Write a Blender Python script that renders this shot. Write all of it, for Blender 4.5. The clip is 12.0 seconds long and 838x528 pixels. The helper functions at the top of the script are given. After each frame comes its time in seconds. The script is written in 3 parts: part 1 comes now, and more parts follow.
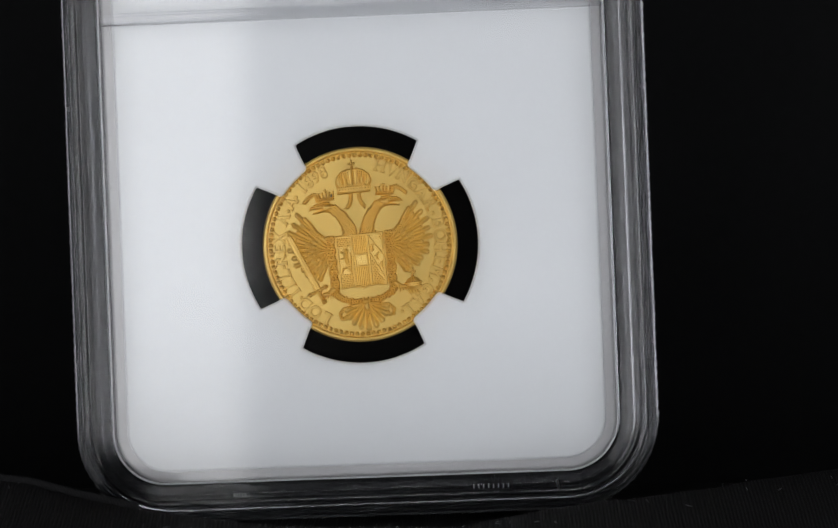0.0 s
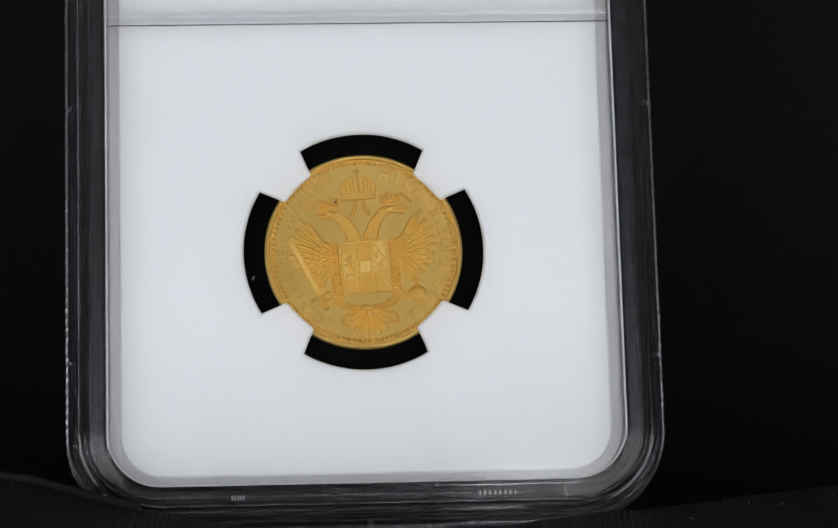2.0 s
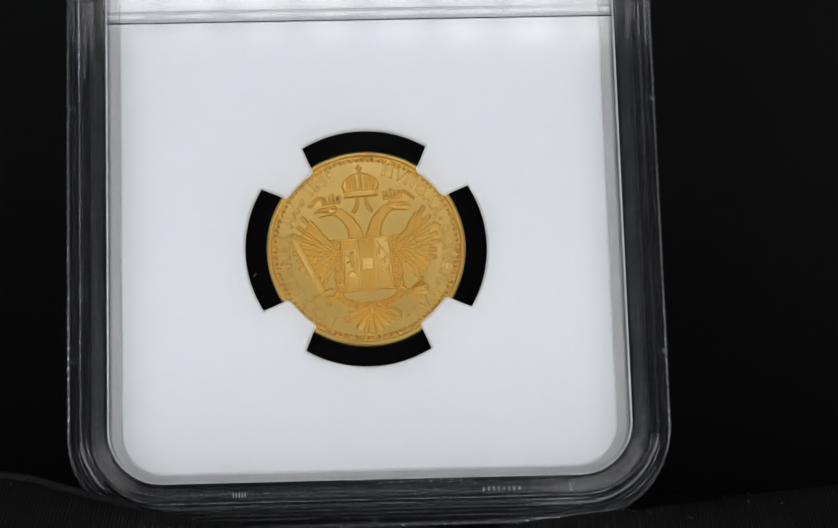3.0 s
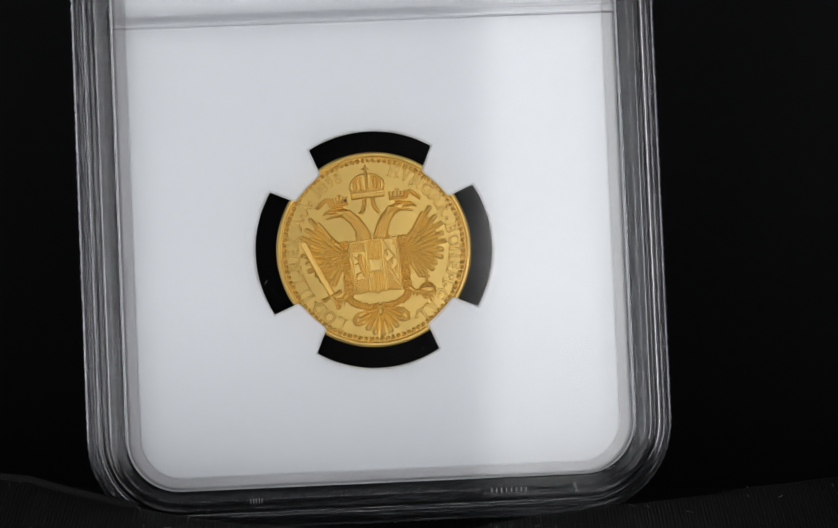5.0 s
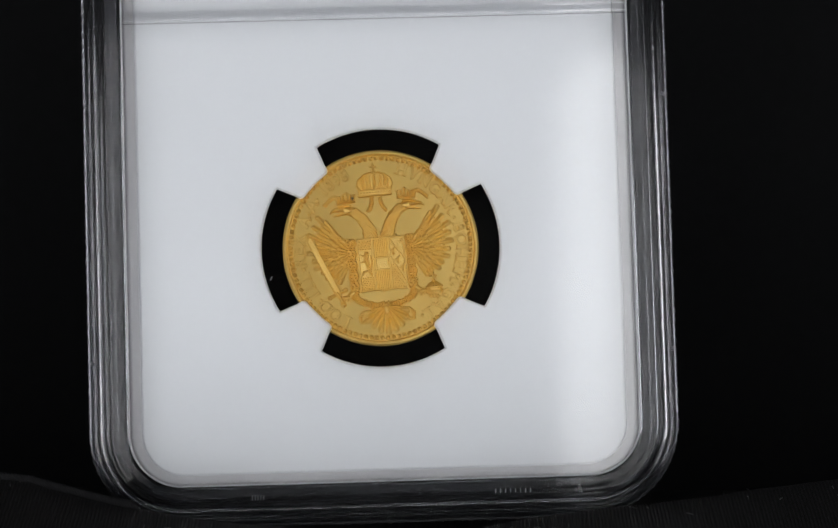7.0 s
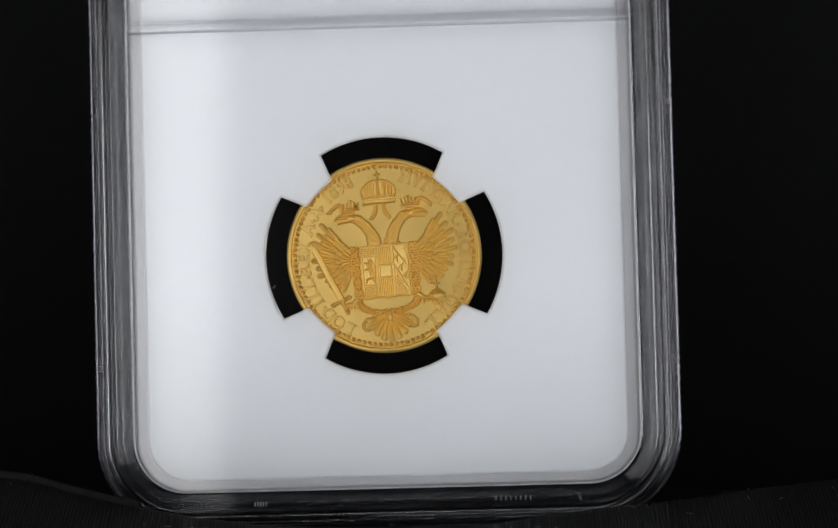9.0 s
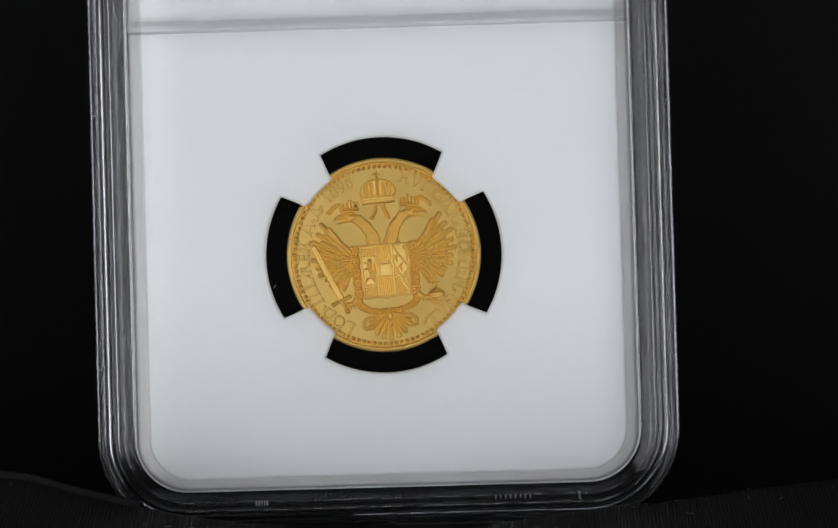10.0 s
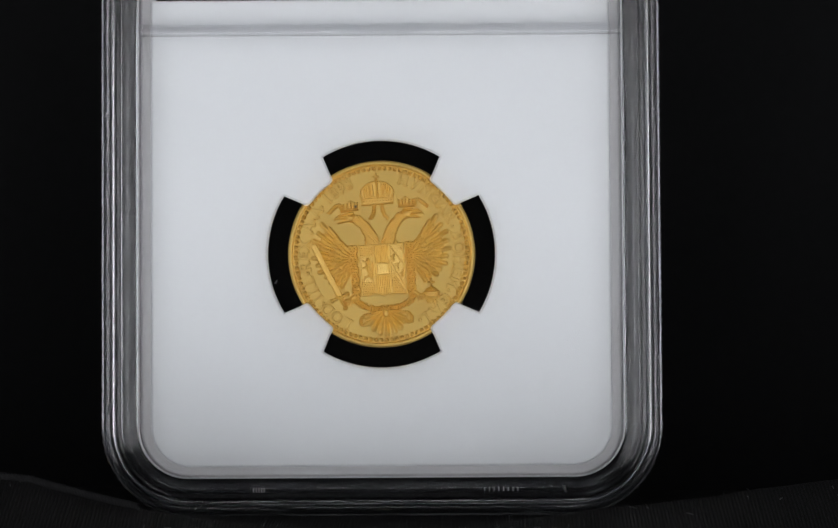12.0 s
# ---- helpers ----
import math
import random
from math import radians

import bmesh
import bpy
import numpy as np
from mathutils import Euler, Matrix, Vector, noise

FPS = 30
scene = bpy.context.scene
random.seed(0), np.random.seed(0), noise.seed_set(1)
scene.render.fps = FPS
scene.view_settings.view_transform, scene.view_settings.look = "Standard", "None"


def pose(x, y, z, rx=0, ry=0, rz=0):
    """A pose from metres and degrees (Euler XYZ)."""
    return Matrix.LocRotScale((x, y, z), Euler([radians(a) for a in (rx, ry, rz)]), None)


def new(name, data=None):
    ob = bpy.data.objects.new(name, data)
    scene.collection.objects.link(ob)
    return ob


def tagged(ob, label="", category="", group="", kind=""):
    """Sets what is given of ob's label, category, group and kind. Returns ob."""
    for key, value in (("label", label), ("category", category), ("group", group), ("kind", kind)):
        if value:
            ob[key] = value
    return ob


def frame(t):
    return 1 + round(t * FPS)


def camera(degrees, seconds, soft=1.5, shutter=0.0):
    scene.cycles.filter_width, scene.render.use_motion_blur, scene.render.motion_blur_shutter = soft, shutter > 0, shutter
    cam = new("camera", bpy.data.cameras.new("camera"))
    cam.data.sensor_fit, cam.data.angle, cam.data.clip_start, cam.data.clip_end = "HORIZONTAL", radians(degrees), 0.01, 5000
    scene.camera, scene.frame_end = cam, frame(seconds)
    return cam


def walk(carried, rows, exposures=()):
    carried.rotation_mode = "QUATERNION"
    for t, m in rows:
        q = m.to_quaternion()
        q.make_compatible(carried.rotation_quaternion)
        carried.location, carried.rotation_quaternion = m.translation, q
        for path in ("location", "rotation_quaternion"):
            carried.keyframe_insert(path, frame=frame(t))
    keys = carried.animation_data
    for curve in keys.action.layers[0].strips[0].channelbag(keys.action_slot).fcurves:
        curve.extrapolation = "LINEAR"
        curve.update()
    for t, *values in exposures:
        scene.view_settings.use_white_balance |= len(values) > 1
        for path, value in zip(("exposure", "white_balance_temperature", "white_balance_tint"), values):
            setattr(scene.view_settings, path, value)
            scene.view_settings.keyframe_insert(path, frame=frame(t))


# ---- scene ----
# A slabbed gold coin stands on black cloth; the lens is 0.276 m from it and looks level along +y.
HC = 0.031                      # height of the lens above the plinth
DIST = 0.2758
cam = camera(18.0, 12.0, soft=1.6)
walk(cam, [(0.0, pose(0, -DIST, HC, 90, 0, 0)), (12.0, pose(0, -DIST, HC, 90, 0, 0))],
     exposures=[(0.0, -0.12), (0.5, -0.05), (1.0, 0.06), (1.5, 0.2), (2.0, 0.32), (3.0, 0.33), (5.0, 0.0), (6.0, -0.06), (7.0, 0.0), (11.0, 0.0), (11.5, 0.02), (12.0, 0.05)])

HOLDER_ROWS = [
    (0, pose(-0.00608, -0.00406, 0.03302, -0.13, -2.23, -2.15)), 
    (0.5, pose(-0.00565, -0.00524, 0.03301, -2.23, -2.29, -2.0)), 
    (1, pose(-0.00569, -0.00613, 0.03251, -6.05, -1.57, 3.80)), 
    (1.5, pose(-0.00569, -0.00726, 0.03252, -8.80, -1.23, 3.60)), 
    (2, pose(-0.00559, -0.00802, 0.03231, -10.99, -0.92, 3.50)), 
    (2.5, pose(-0.00547, -0.00923, 0.03226, -12.74, -1.06, 2.68)), 
    (3, pose(-0.00530, -0.00961, 0.03264, -12.31, -1.23, 2.27)), 
    (5, pose(-0.00461, -0.00444, 0.03250, -2.28, -2.34, 3.05)), 
    (5.5, pose(-0.00477, -0.00407, 0.03243, -1.28, -2.40, 3.96)), 
    (6, pose(-0.00478, -0.00484, 0.03229, -1.24, -1.85, 5.87)), 
    (6.5, pose(-0.00427, -0.00537, 0.03263, -4.75, -1.36, 4.20)), 
    (7, pose(-0.00391, -0.00574, 0.03267, -4.34, -1.55, 1.85)), 
    (9, pose(-0.00358, -0.00419, 0.03190, -2.58, -1.58, -1.70)), 
    (9.5, pose(-0.00364, -0.00369, 0.03198, -2.24, -1.58, -1.01)), 
    (10, pose(-0.00363, -0.00298, 0.03196, -1.23, -1.62, -0.75)), 
    (10.5, pose(-0.00359, -0.00165, 0.03191, -1.34, -1.62, 0.73)), 
    (11, pose(-0.00316, -0.00023, 0.03192, -1.91, -1.40, 0.59)), 
    (11.5, pose(-0.00412, 0.00286, 0.03179, -4.51, -0.58, -5.25)), 
    (12, pose(-0.00401, 0.00740, 0.03207, -2.43, -0.34, -0.06)), 
]
CLOTH_ROWS = [
    (0.0, pose(0, 0, 0.0004, 0, -0.5, 0)), (0.5, pose(0, 0, 0.0003, 0, -0.3, 0)), (1.5, pose(0, 0, -0.0001, 0, 0.5, 0)),
    (2.5, pose(0, 0, -0.0003, 0, 0.8, 0)), (3.0, pose(0, 0, -0.0002, 0, 0.7, 0)), (5.0, pose(0, 0, 0.0001, 0, 0.1, 0)),
    (7.0, pose(0, 0, 0, 0, 0.3, 0)), (9.5, pose(0, 0, 0.0001, 0, 0.4, 0)), (12.0, pose(0, 0, 0, 0, 0.3, 0))]

# ---- world ----
world = bpy.data.worlds.new("world")
scene.world = world
world.use_nodes = True
world.node_tree.nodes["Background"].inputs["Color"].default_value = (0.5, 0.55, 0.6, 1)
world.node_tree.nodes["Background"].inputs["Strength"].default_value = 0.02
LAMP_SIDE = 2.20
LAMP_TOP = 3.1


# ---- materials ----
def material(name):
    m = bpy.data.materials.new(name)
    m.use_nodes = True
    m.node_tree.nodes.clear()
    out = m.node_tree.nodes.new("ShaderNodeOutputMaterial")
    return m, m.node_tree.nodes, m.node_tree.links, out


def node(nodes, kind, **inputs):
    n = nodes.new(kind)
    for key, value in inputs.items():
        n.inputs[key.replace("_", " ")].default_value = value
    return n


def surface(name, colour, rough, metal=0.0, spread=0.15, scale=800.0, bump=0.0, bump_scale=3000.0, spec=0.5, rough_spread=0.1):
    """Principled surface with colour variation at two scales, uneven gloss and fine relief."""
    m, nodes, links, out = material(name)
    b = node(nodes, "ShaderNodeBsdfPrincipled", Metallic=metal, Roughness=rough)
    b.inputs["Specular IOR Level"].default_value = spec
    co = nodes.new("ShaderNodeTexCoord")
    big = node(nodes, "ShaderNodeTexNoise", Scale=scale * 0.1, Detail=4.0)
    fine = node(nodes, "ShaderNodeTexNoise", Scale=scale, Detail=6.0)
    mix = nodes.new("ShaderNodeMix")
    mix.data_type = "RGBA"
    add = nodes.new("ShaderNodeMath")
    add.operation = "ADD"
    half = nodes.new("ShaderNodeMath")
    half.operation = "MULTIPLY"
    half.inputs[1].default_value = 0.5
    for n in (big, fine):
        links.new(co.outputs["Object"], n.inputs["Vector"])
    links.new(big.outputs["Fac"], add.inputs[0])
    links.new(fine.outputs["Fac"], add.inputs[1])
    links.new(add.outputs[0], half.inputs[0])
    links.new(half.outputs[0], mix.inputs["Factor"])
    mix.inputs["A"].default_value = (*[c * (1 - spread) for c in colour], 1)
    mix.inputs["B"].default_value = (*[min(1, c * (1 + spread)) for c in colour], 1)
    links.new(mix.outputs["Result"], b.inputs["Base Color"])
    rr = nodes.new("ShaderNodeMapRange")
    rr.inputs["To Min"].default_value = max(0.0, rough - rough_spread)
    rr.inputs["To Max"].default_value = min(1.0, rough + rough_spread)
    links.new(big.outputs["Fac"], rr.inputs["Value"])
    links.new(rr.outputs["Result"], b.inputs["Roughness"])
    if bump:
        grain = node(nodes, "ShaderNodeTexNoise", Scale=bump_scale, Detail=5.0)
        links.new(co.outputs["Object"], grain.inputs["Vector"])
        bp = node(nodes, "ShaderNodeBump", Strength=bump, Distance=0.0001)
        links.new(grain.outputs["Fac"], bp.inputs["Height"])
        links.new(bp.outputs["Normal"], b.inputs["Normal"])
    links.new(b.outputs[0], out.inputs["Surface"])
    return m


def pane_material():
    """Clear flat plastic: see-through, with a gloss that grows towards grazing angles."""
    m, nodes, links, out = material("clear_pane")
    clear = nodes.new("ShaderNodeBsdfTransparent")
    gloss = node(nodes, "ShaderNodeBsdfGlossy", Roughness=0.065)
    fr = node(nodes, "ShaderNodeFresnel", IOR=1.60)
    mix = nodes.new("ShaderNodeMixShader")
    links.new(fr.outputs[0], mix.inputs[0])
    links.new(clear.outputs[0], mix.inputs[1])
    links.new(gloss.outputs[0], mix.inputs[2])
    links.new(mix.outputs[0], out.inputs["Surface"])
    return m


def plastic_material(name, rough, tint=(0.93, 0.94, 0.96), ior=1.49, bump=0.25, clear=1.0, scale=900.0):
    m, nodes, links, out = material(name)
    b = node(nodes, "ShaderNodeBsdfPrincipled", Roughness=rough, IOR=ior)
    b.inputs["Base Color"].default_value = (*tint, 1)
    b.inputs["Transmission Weight"].default_value = clear
    co = nodes.new("ShaderNodeTexCoord")
    n = node(nodes, "ShaderNodeTexNoise", Scale=scale, Detail=5.0)
    links.new(co.outputs["Object"], n.inputs["Vector"])
    bp = node(nodes, "ShaderNodeBump", Strength=bump, Distance=0.0002)
    links.new(n.outputs["Fac"], bp.inputs["Height"])
    links.new(bp.outputs["Normal"], b.inputs["Normal"])
    links.new(b.outputs[0], out.inputs["Surface"])
    return m


def gold_material():
    """Struck gold: a bright polish under a broader mint lustre, slightly uneven in tone."""
    m, nodes, links, out = material("gold")
    co = nodes.new("ShaderNodeTexCoord")
    n = node(nodes, "ShaderNodeTexNoise", Scale=260.0, Detail=6.0)
    links.new(co.outputs["Object"], n.inputs["Vector"])
    tone = nodes.new("ShaderNodeMix")
    tone.data_type = "RGBA"
    tone.inputs["A"].default_value = (0.80, 0.535, 0.155, 1)
    tone.inputs["B"].default_value = (0.91, 0.65, 0.21, 1)
    links.new(n.outputs["Fac"], tone.inputs["Factor"])
    grain = node(nodes, "ShaderNodeTexNoise", Scale=9000.0, Detail=3.0)
    links.new(co.outputs["Object"], grain.inputs["Vector"])
    bp = node(nodes, "ShaderNodeBump", Strength=0.13, Distance=0.0001)
    links.new(grain.outputs["Fac"], bp.inputs["Height"])
    mix = node(nodes, "ShaderNodeMixShader", Fac=0.30)
    for slot, rough in ((1, 0.232), (2, 0.37)):
        g = node(nodes, "ShaderNodeBsdfPrincipled", Metallic=1.0, Roughness=rough)
        links.new(tone.outputs["Result"], g.inputs["Base Color"])
        links.new(bp.outputs["Normal"], g.inputs["Normal"])
        links.new(g.outputs[0], mix.inputs[slot])
    links.new(mix.outputs[0], out.inputs["Surface"])
    return m


def glow(name, colour, strength):
    m, nodes, links, out = material(name)
    e = node(nodes, "ShaderNodeEmission", Strength=strength)
    e.inputs["Color"].default_value = (*colour, 1)
    links.new(e.outputs[0], out.inputs["Surface"])
    return m


def cloth_material(name, colour, period, depth=0.00012):
    """Black woven cloth: ribs one way, threads the other, lint and worn patches."""
    m, nodes, links, out = material(name)
    b = node(nodes, "ShaderNodeBsdfPrincipled", Roughness=0.85)
    b.inputs["Specular IOR Level"].default_value = 0.15
    b.inputs["Sheen Weight"].default_value = 0.012
    b.inputs["Sheen Roughness"].default_value = 0.5
    co = nodes.new("ShaderNodeTexCoord")
    warp = node(nodes, "ShaderNodeTexWave", Scale=math.pi * 2 / period / 20, Distortion=0.6)
    warp.inputs["Detail Scale"].default_value = 3.0
    weft = node(nodes, "ShaderNodeTexWave", Scale=math.pi * 2 / (period * 0.6) / 20, Distortion=0.6)
    weft.bands_direction = "Y"
    n = node(nodes, "ShaderNodeTexNoise", Scale=120.0, Detail=6.0)
    for k in (warp, weft, n):
        links.new(co.outputs["UV"] if k is not n else co.outputs["Object"], k.inputs["Vector"])
    mul = nodes.new("ShaderNodeMath")
    mul.operation = "MULTIPLY"
    links.new(warp.outputs["Fac"], mul.inputs[0])
    links.new(weft.outputs["Fac"], mul.inputs[1])
    mix = nodes.new("ShaderNodeMix")
    mix.data_type = "RGBA"
    mix.inputs["A"].default_value = (*[c * 0.1 for c in colour], 1)
    mix.inputs["B"].default_value = (*[c * 4.0 for c in colour], 1)
    mean = nodes.new("ShaderNodeMath")
    mean.operation = "MULTIPLY"
    links.new(mul.outputs[0], mean.inputs[0])
    links.new(n.outputs["Fac"], mean.inputs[1])
    mean2 = nodes.new("ShaderNodeMath")
    mean2.operation = "MULTIPLY"
    mean2.inputs[1].default_value = 2.0
    links.new(mean.outputs[0], mean2.inputs[0])
    links.new(mean2.outputs[0], mix.inputs["Factor"])
    links.new(mix.outputs["Result"], b.inputs["Base Color"])
    bp = node(nodes, "ShaderNodeBump", Strength=1.0, Distance=depth)
    links.new(mul.outputs[0], bp.inputs["Height"])
    links.new(bp.outputs["Normal"], b.inputs["Normal"])
    links.new(b.outputs[0], out.inputs["Surface"])
    return m


GOLD = gold_material()
WHITE = surface("white_foam", (0.80, 0.82, 0.85), 0.55, spread=0.01, scale=400.0, bump=0.05, spec=0.3)
PAPER = surface("label_paper", (0.80, 0.82, 0.85), 0.5, spread=0.01, scale=400.0, spec=0.3)
INK = surface("black_ink", (0.02, 0.02, 0.022), 0.5, spread=0.1, spec=0.3)
BLACK = surface("black_card", (0.0022, 0.0022, 0.0024), 0.6, spread=0.3, scale=500.0, bump=0.05, spec=0.03)
TICK = plastic_material("tick_plastic", 0.3, (0.8, 0.82, 0.86))
DUST = surface("grey_dust", (0.35, 0.36, 0.38), 0.8, spread=0.2)
PANE = pane_material()
PLASTIC = plastic_material("clear_plastic", 0.045, (0.52, 0.53, 0.565), bump=0.03, clear=0.98)
WELD = plastic_material("blistered_plastic", 0.08, (0.50, 0.51, 0.54), bump=0.8, clear=0.985, scale=1600.0)
BAR = plastic_material("clear_bar", 0.05, (0.97, 0.97, 0.98), bump=0.03)
SEAM = plastic_material("frosted_plastic", 0.25, (0.58, 0.59, 0.62), ior=1.4, bump=0.3, clear=0.85)
FOLD_CLOTH = cloth_material("black_twill", (0.0050, 0.0050, 0.0055), 0.00034, 0.00022)
BACK_CLOTH = surface("black_velvet", (0.0066, 0.0068, 0.0073), 0.9, spread=0.5, scale=700.0, bump=0.06, bump_scale=1500.0, spec=0.05)
# pale tone in place of the bright line of light on the lip
LIP_GLINT = surface("frosted_lip_glint", (0.60, 0.61, 0.64), 0.3, spread=0.25, scale=3000.0, bump=0.6, bump_scale=2500.0)
# grey that stands in for the shade along the insert's edge
BORDER_SHADE = surface("border_shade_grey", (0.57, 0.57, 0.59), 0.5, spread=0.04, scale=600.0, bump=0.1)
CORD = surface("black_cord", (0.012, 0.012, 0.013), 0.9, spread=0.3, scale=2000.0, bump=0.3, spec=0.1)
PAINT = surface("dark_wall_paint", (0.03, 0.03, 0.032), 0.8, spread=0.15, scale=20.0, bump=0.2, bump_scale=300.0, spec=0.2)
HOUSING = surface("black_fabric_housing", (0.02, 0.02, 0.02), 0.8, spread=0.2, scale=200.0, spec=0.2)
STEEL = surface("black_metal", (0.03, 0.03, 0.032), 0.4, metal=0.6, spread=0.2, scale=200.0)
DIFFUSER = glow("softbox_diffuser", (0.985, 0.99, 1.0), LAMP_SIDE)
TUBE = glow("led_tube", (0.985, 0.99, 1.0), LAMP_TOP)


# ---- builders ----
def finish(name, bm, mat, parent=None, label="", smooth=False):
    me = bpy.data.meshes.new(name)
    bmesh.ops.recalc_face_normals(bm, faces=bm.faces)
    bm.to_mesh(me)
    bm.free()
    me.materials.append(mat)
    if smooth:
        me.shade_smooth()
    ob = new(name, me)
    ob.parent = parent
    if label:
        tagged(ob, label)
    return ob


part = finish


def box(bm, lo, hi, bevel=0.0):
    r = bmesh.ops.create_cube(bm, size=1.0)
    for v in r["verts"]:
        v.co = Vector([a + (c + 0.5) * (b - a) for a, b, c in zip(lo, hi, v.co)])
    if bevel:
        edges = {e for v in r["verts"] for e in v.link_edges}
        bmesh.ops.bevel(bm, geom=list(edges), offset=bevel, segments=3, profile=0.5, affect="EDGES")
    return bm


def rounded(x0, x1, z0, z1, r, off=0.0, seg=14):
    """Points of a rounded rectangle in the holder's face, grown by off."""
    pts = []
    r2 = max(r + off, 0.00005)
    for cx, cz, a0 in ((x1 - r, z1 - r, 0), (x0 + r, z1 - r, 90), (x0 + r, z0 + r, 180), (x1 - r, z0 + r, 270)):
        for i in range(seg + 1):
            a = radians(a0 + 90 * i / seg)
            pts.append((cx + r2 * math.cos(a), cz + r2 * math.sin(a)))
    return pts


def ring(profile, rect, r, closed=True, seg=14):
    """A profile of (offset, depth) pairs swept round a rounded rectangle; depth counts towards the viewer."""
    bm = bmesh.new()
    loops = [[bm.verts.new((x, -d, z)) for x, z in rounded(*rect, r, o, seg)] for o, d in profile]
    n = len(loops[0])
    pairs = list(zip(loops, loops[1:] + loops[:1])) if closed else list(zip(loops, loops[1:]))
    for a, b in pairs:
        for i in range(n):
            bm.faces.new((a[i], a[(i + 1) % n], b[(i + 1) % n], b[i]))
    return bm


def plate(outlines, depth, thick, bevel, mat, name, parent, label="", res=2):
    """A flat sheet with holes, from closed outlines, its front at the given depth."""
    cu = bpy.data.curves.new(name, "CURVE")
    cu.dimensions, cu.fill_mode = "2D", "BOTH"
    for pts in outlines:
        s = cu.splines.new("POLY")
        s.points.add(len(pts) - 1)
        for p, (x, z) in zip(s.points, pts):
            p.co = (x, z, 0, 1)
        s.use_cyclic_u = True
    cu.extrude, cu.bevel_depth, cu.bevel_resolution, cu.offset = thick / 2 - bevel, bevel, res, -bevel
    tmp = bpy.data.objects.new("tmp", cu)
    me = bpy.data.meshes.new_from_object(tmp)
    bpy.data.objects.remove(tmp)
    me.transform(Matrix.Translation((0, -(depth - thick / 2), 0)) @ Matrix.Rotation(radians(90), 4, "X"))
    me.materials.clear()
    me.materials.append(mat)
    ob = new(name, me)
    ob.parent = parent
    if label:
        tagged(ob, label)
    return ob


def revolve_disc(bm, r, y0, y1, n=96):
    a = [bm.verts.new((r * math.cos(2 * math.pi * i / n), y0, r * math.sin(2 * math.pi * i / n))) for i in range(n)]
    b = [bm.verts.new((v.co.x, y1, v.co.z)) for v in a]
    bm.faces.new(a)
    bm.faces.new(b)
    for i in range(n):
        bm.faces.new((a[i], a[(i + 1) % n], b[(i + 1) % n], b[i]))


MM = 0.001

# ---- setting: a dark closed studio ----
def structure(name, lo, hi, mat, label):
    bm = bmesh.new()
    box(bm, lo, hi)
    return tagged(finish(name, bm, mat), label, kind="structure")


structure("floor", (-2.2, -2.2, -0.85), (2.2, 2.2, -0.75), PAINT, "dark grey painted studio floor")
structure("ceiling", (-2.2, -2.2, 1.75), (2.2, 2.2, 1.85), PAINT, "dark grey painted ceiling of the studio")
structure("wall_north", (-2.2, 2.2, -0.85), (2.2, 2.3, 1.85), PAINT, "dark grey studio wall behind the backdrop")
structure("wall_south", (-2.2, -2.3, -0.85), (2.2, -2.2, 1.85), PAINT, "dark grey studio wall behind the camera")
structure("wall_west", (-2.3, -2.3, -0.85), (-2.2, 2.3, 1.85), PAINT, "dark grey studio side wall")
structure("wall_east", (2.2, -2.3, -0.85), (2.3, 2.3, 1.85), PAINT, "dark grey studio side wall")


def plinth():
    bm = bmesh.new()
    box(bm, (-0.22, -0.06, -0.75), (0.22, 0.30, -0.004), 0.004)
    return tagged(finish("plinth", bm, HOUSING), "matt black plinth under the black cloth", "plinth")


def grid_sheet(name, nu, nv, place, mat, label="", smooth=True, uv=(1.0, 1.0)):
    us, vs = np.linspace(0, 1, nu), np.linspace(0, 1, nv)
    verts = [place(u, v) for v in vs for u in us]
    faces = [(j * nu + i, j * nu + i + 1, (j + 1) * nu + i + 1, (j + 1) * nu + i) for j in range(nv - 1) for i in range(nu - 1)]
    me = bpy.data.meshes.new(name)
    me.from_pydata(verts, [], faces)
    lay = me.uv_layers.new(name="uv")
    pts = np.array([(u * uv[0], v * uv[1]) for v in vs for u in us])
    index = np.zeros(len(me.loops), int)
    me.loops.foreach_get("vertex_index", index)
    lay.data.foreach_set("uv", pts[index].astype(np.float32).ravel())
    me.materials.append(mat)
    if smooth:
        me.shade_smooth()
    return tagged(new(name, me), label)


def backdrop_place(u, v):
    """Cloth lies on the plinth and rises behind in a soft sweep, with long shallow folds."""
    x = (u - 0.5) * 1.6
    s = v * 0.9
    flat, r = 0.045, 0.02
    if s < flat:
        y, z = 0.0 + s, 0.0
    elif s < flat + r * math.pi / 2:
        a = (s - flat) / r
        y, z = flat + r * math.sin(a), r * (1 - math.cos(a))
    else:
        y, z = flat + r, r + s - flat - r * math.pi / 2
    wave = noise.noise(Vector((x * 9, s * 4, 0.3))) * 0.004 + noise.noise(Vector((x * 30, s * 9, 1.7))) * 0.0008
    return (x, y - abs(wave) if s > flat else y, z + (0.0 if s > flat else abs(wave) * 0.3))


plinth()
tagged(grid_sheet("backdrop", 120, 90, backdrop_place, BACK_CLOTH, uv=(1.6, 0.9)), "plain black cloth backdrop sweeping up behind the coin", kind="structure")


# ---- black cloth on which the holder rests ----
CREST_Y = -0.021                # the fold in front of the holder's foot


def crest(x):
    """Height of the fold's crest at x, in metres, relative to the lens; lowest before the holder's foot."""
    mm = x / MM
    left = 4.7 * max(0.0, (-9.5 - mm) / 28) ** 1.7 if mm > -37.5 else 4.7 + 0.10 * (-37.5 - mm)
    right = 5.3 * max(0.0, (mm - 4) / 37) ** 0.9 if mm < 41 else 5.3 + 0.06 * (mm - 41)
    return (-25.7 + min(left, 8.5) + min(right, 8.5)) * MM


